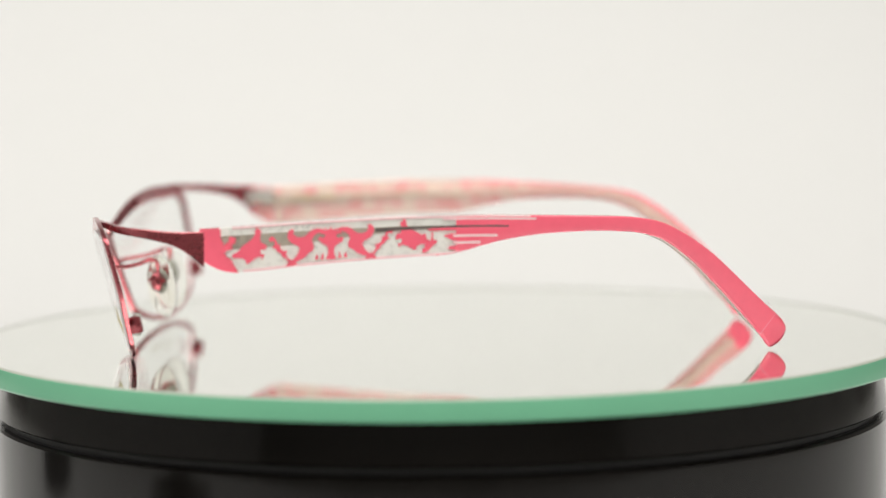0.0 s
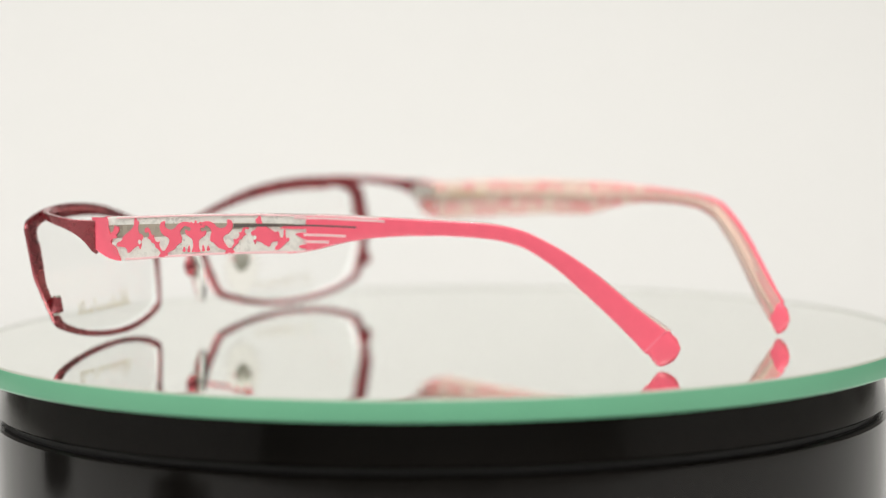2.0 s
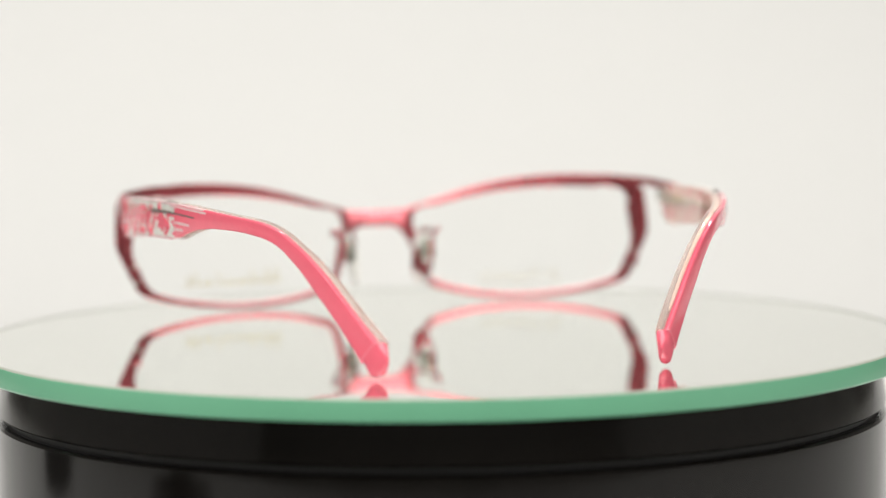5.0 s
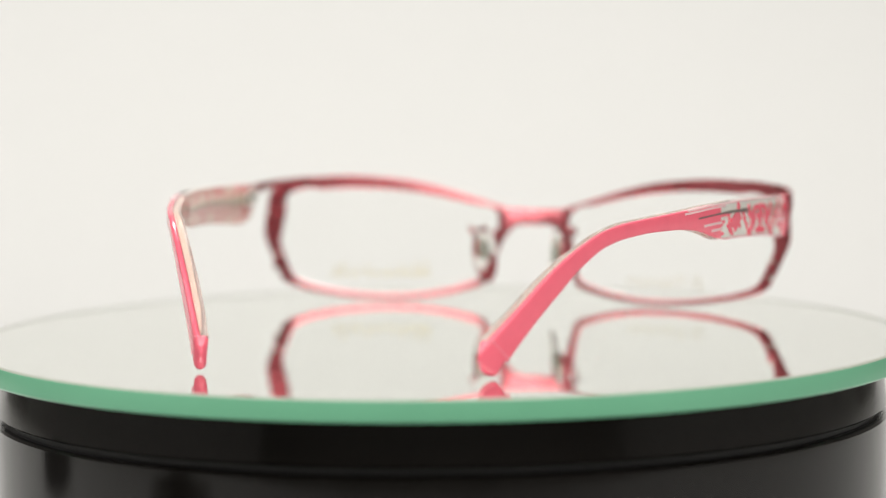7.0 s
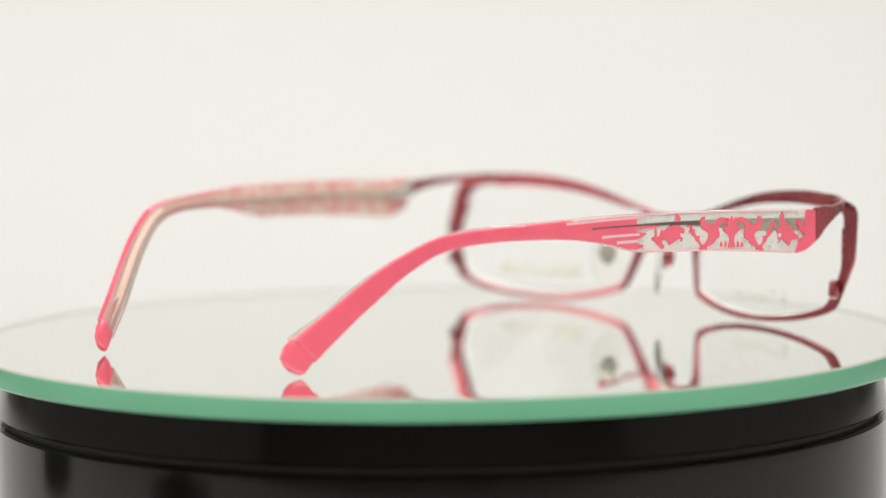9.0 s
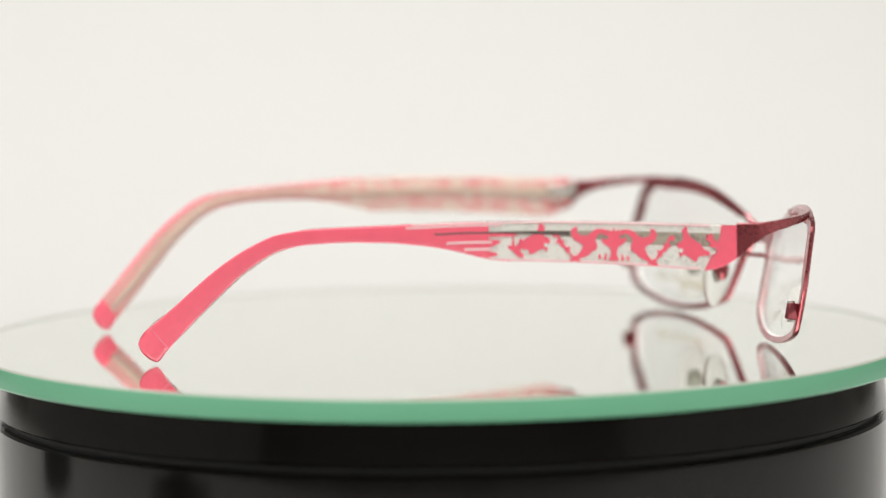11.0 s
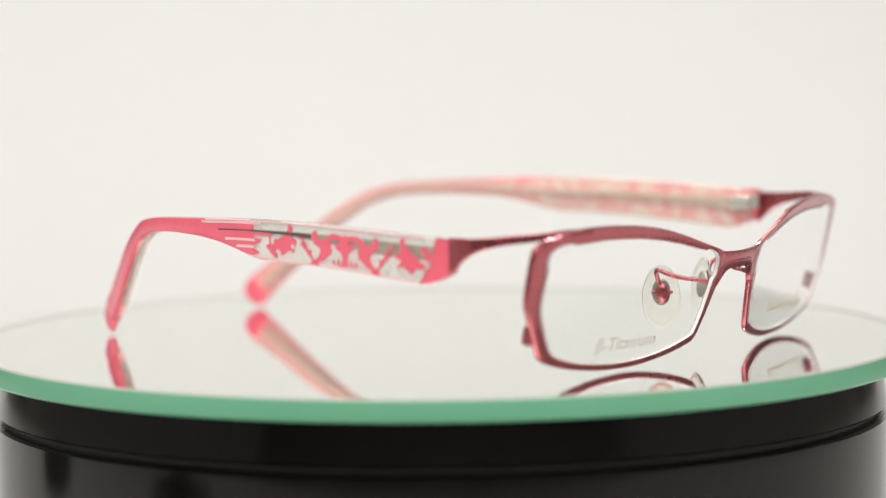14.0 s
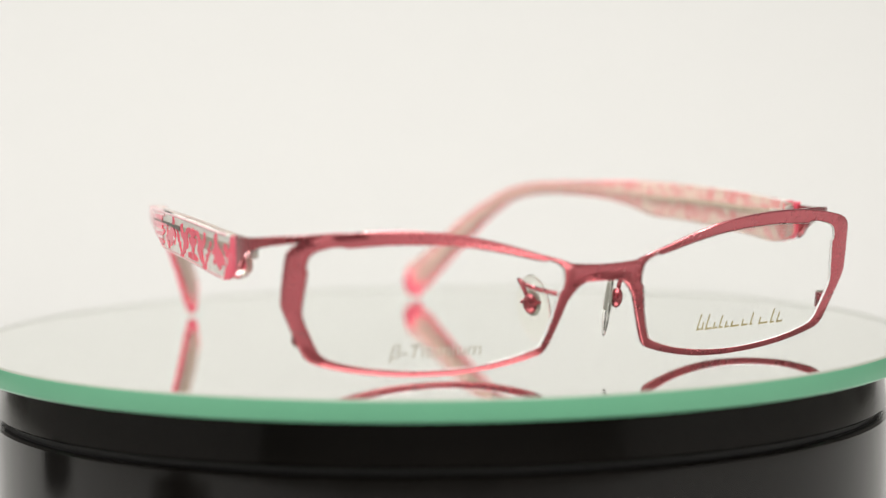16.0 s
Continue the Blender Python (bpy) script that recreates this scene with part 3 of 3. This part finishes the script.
# figures of the cut-out pattern: the half next to the lenses; the other half mirrors it
HORNED = [(914, 415), (925, 419), (928, 431), (921, 443), (906, 449), (908, 458), (914, 468), (920, 474), (919, 481), (908, 475), (896, 469), (888, 459), (881, 456), (880, 446),
          (884, 438), (881, 431), (874, 425), (862, 422), (861, 417), (876, 415), (888, 420), (896, 430), (908, 432), (916, 426)]
TWIG = [(946, 435), (953, 428), (960, 434), (957, 442), (951, 438), (949, 446), (955, 450), (947, 453), (944, 459), (938, 460), (937, 467), (930, 470), (925, 478), (919, 484), (916, 476),
        (925, 470), (929, 462), (926, 454), (934, 457), (940, 449), (937, 442), (943, 445)]
LEAPER = [(978, 408), (982, 417), (983, 428), (991, 437), (1001, 444), (1008, 449), (1012, 458), (1022, 461), (1024, 470), (1012, 470), (1001, 471), (998, 482), (989, 476), (981, 469),
          (972, 466), (970, 474), (966, 464), (967, 456), (961, 450), (964, 443), (972, 441), (973, 430), (970, 421), (976, 417)]
MASK = [(851.5, 410), (855, 420), (862, 413), (862, 422), (872, 417), (871, 426), (861, 427), (864, 433), (874, 429), (873, 439), (864, 445), (858, 449), (857, 462), (862, 472), (851.5, 472)]
TEETH = [[(863, 473), (865, 457), (869, 466), (870, 473)], [(872, 473), (876, 459), (881, 473)]]
MOUND = [(912, 476), (919, 470), (926, 476), (932, 488), (908, 488)]
REAR_TWIG = [(674.5, 421.4), (678.0, 421.9), (679.0, 436.1), (682.5, 443.4), (685.2, 439.4), (686.9, 428.0), (691.1, 425.8), (696.6, 431.7), (692.8, 439.5), (688.3, 449.3), (696.2, 456.2), (692.8, 463.9), (680.7, 456.3), (673.8, 447.8), (668.6, 445.2), (666.9, 439.7), (670.4, 436.8), (674.5, 440.2)]
ROOT_BARS = [[(625, 413), (674, 413), (680, 417), (688, 423), (625, 422)], [(625, 427), (648, 427), (658, 431), (650, 436), (640, 441), (625, 441)],
             [(625, 448), (644, 449), (652, 453), (645, 458), (625, 458)], [(625, 463), (655, 464), (664, 468), (672, 470), (668, 479), (625, 477)]]
BLOCK_EDGE = [(1020, 482), (1024, 473), (1036, 462), (1033, 456), (1022, 452), (1023, 447), (1016, 440), (1017, 433), (1026, 431), (1029, 440), (1037, 446), (1042, 432), (1043, 420)]
FLECKS = [(970, 458, 3.2, 4.6), (886, 463, 5.0, 2.4), (1028, 464, 5.0, 3.6)]
MIDDLE = -21.25


def figure_at(x, y):
    """Place along the temple, and share of the panel's height from its upper edge."""
    u = -15.1 + (800 - x) * 0.1195
    z = 30.85 - (y - 405) * 0.1158 + (x - 900) * 0.0015
    t, b = curve_at(TOP, u), curve_at(LOW, u)
    return u, (t - z) / (t - b)


def build_motif(temple, place):
    def lay(points, mirror):
        out = []
        for x, y in points:
            u, f = figure_at(x, y)
            if mirror:
                u = 2 * MIDDLE - u
            t, b = curve_at(TOP, u), curve_at(LOW, u)
            out.append((u, t - min(0.985, max(0.02, f)) * (t - b)))
        return out

    def figure(flat, label):
        bm = bmesh.new()
        prism(bm, slim(rounded(flat, 1), 0.09), place, 0.02, 1.43)
        part("figure", bm, PINK, temple, label)

    figure(lay(MASK + [(1703 - x, y) for x, y in MASK[-2:0:-1]], False), "pink crowned mask figure")
    for mirror in (False, True):
        figure(lay(HORNED, mirror), "pink horned figure")
        figure(lay(TWIG, mirror), "pink twig figure")
        figure(lay(LEAPER, mirror), "pink leaping figure")
        figure(lay(MOUND, mirror), "pink mound on the lower edge")
        for tooth in TEETH:
            figure(lay(tooth, mirror), "small pink tooth")
        for x, y, a, b in FLECKS[:2 if mirror else 3]:
            bm = bmesh.new()
            prism(bm, lay([(x + a * math.cos(k * math.pi / 5), y + b * math.sin(k * math.pi / 5)) for k in range(10)], mirror), place, -0.03, 0.2)
            part("fleck", bm, FLAKE, temple, "pale fleck in the pink")
    figure(lay(REAR_TWIG, False), "pink curled twig")
    for bar in ROOT_BARS:
        figure(lay(bar, False), "pink finger reaching into the panel")


def flat_text(body, size):
    cu = bpy.data.curves.new("print", "FONT")
    cu.body, cu.size, cu.resolution_u = body, size, 3
    ob = bpy.data.objects.new("print", cu)
    scene.collection.objects.link(ob)
    me = bpy.data.meshes.new_from_object(ob.evaluated_get(bpy.context.evaluated_depsgraph_get()))
    bpy.data.objects.remove(ob)
    return me


def build_print(right_lens, left_lens):
    # the metal's name on the wearer's right lens, read from the front
    me = flat_text("\u03b2-Titanium", 4.0)
    xs = [v.co.x for v in me.vertices]
    wide = max(xs) - min(xs)
    for v in me.vertices:
        x, y = (v.co.x - min(xs)) / wide * 19.2, v.co.y
        x += y * 0.18
        vv, z = 44.8 - x, 4.6 + y
        v.co = spot(face_u(vv, z) - 0.41, vv, z)
    me.materials.append(INK)
    ob = new("lens_print", me)
    ob.parent = right_lens
    ob["label"] = "small grey lettering"
    # a maker's mark on the other lens: plain slanted strokes in gold
    bm = bmesh.new()
    strokes = [(0.0, 1.0, 3.6), (1.3, 0.6, 1.8), (2.4, 1.9, 3.4), (4.6, 1.2, 1.5), (6.2, 1.2, 2.9), (7.9, 1.2, 1.5), (9.6, 2.4, 1.4), (12.6, 1.8, 1.5), (15.0, 0.8, 2.8), (17.5, 2.6, 1.6), (20.8, 1.2, 3.2), (22.6, 1.8, 2.4)]
    for x, w, h in strokes:
        def lay(a, b, d):
            vv, z = -(26.0 + a + 0.25 * b), 6.2 + b
            return spot(face_u(vv, z) + d, vv, z)
        prism(bm, [(x, 0), (x + w, 0.1), (x + w, 0.48), (x + 0.36, 0.44), (x + 0.36, h), (x, h)], lay, -0.42, -0.38)
    part("lens_mark", bm, GOLD, left_lens, "thin gold maker's mark strokes", smooth=False)


def build_spectacles():
    sp = empty("spectacles", "open pink metal and acetate spectacles standing on a mirror", "glasses")
    right = build_front(sp, 1)
    left = build_front(sp, -1)
    build_bridge(sp)
    for side in (1, -1):
        t = build_temple(sp, side)
        t["label"] = "pink and clear patterned acetate temple"
    build_print(right, left)
    return sp


build_studio()
build_mirrored_blocks()
mirror_plate = build_turntable()
spectacles = build_spectacles()


def motions():
    rows = [(t, pose(0, 0, 0, 0, 0, START + SPIN * t)) for t in range(0, 17)]
    walk(mirror_plate, rows)
    walk(spectacles, rows)


motions()
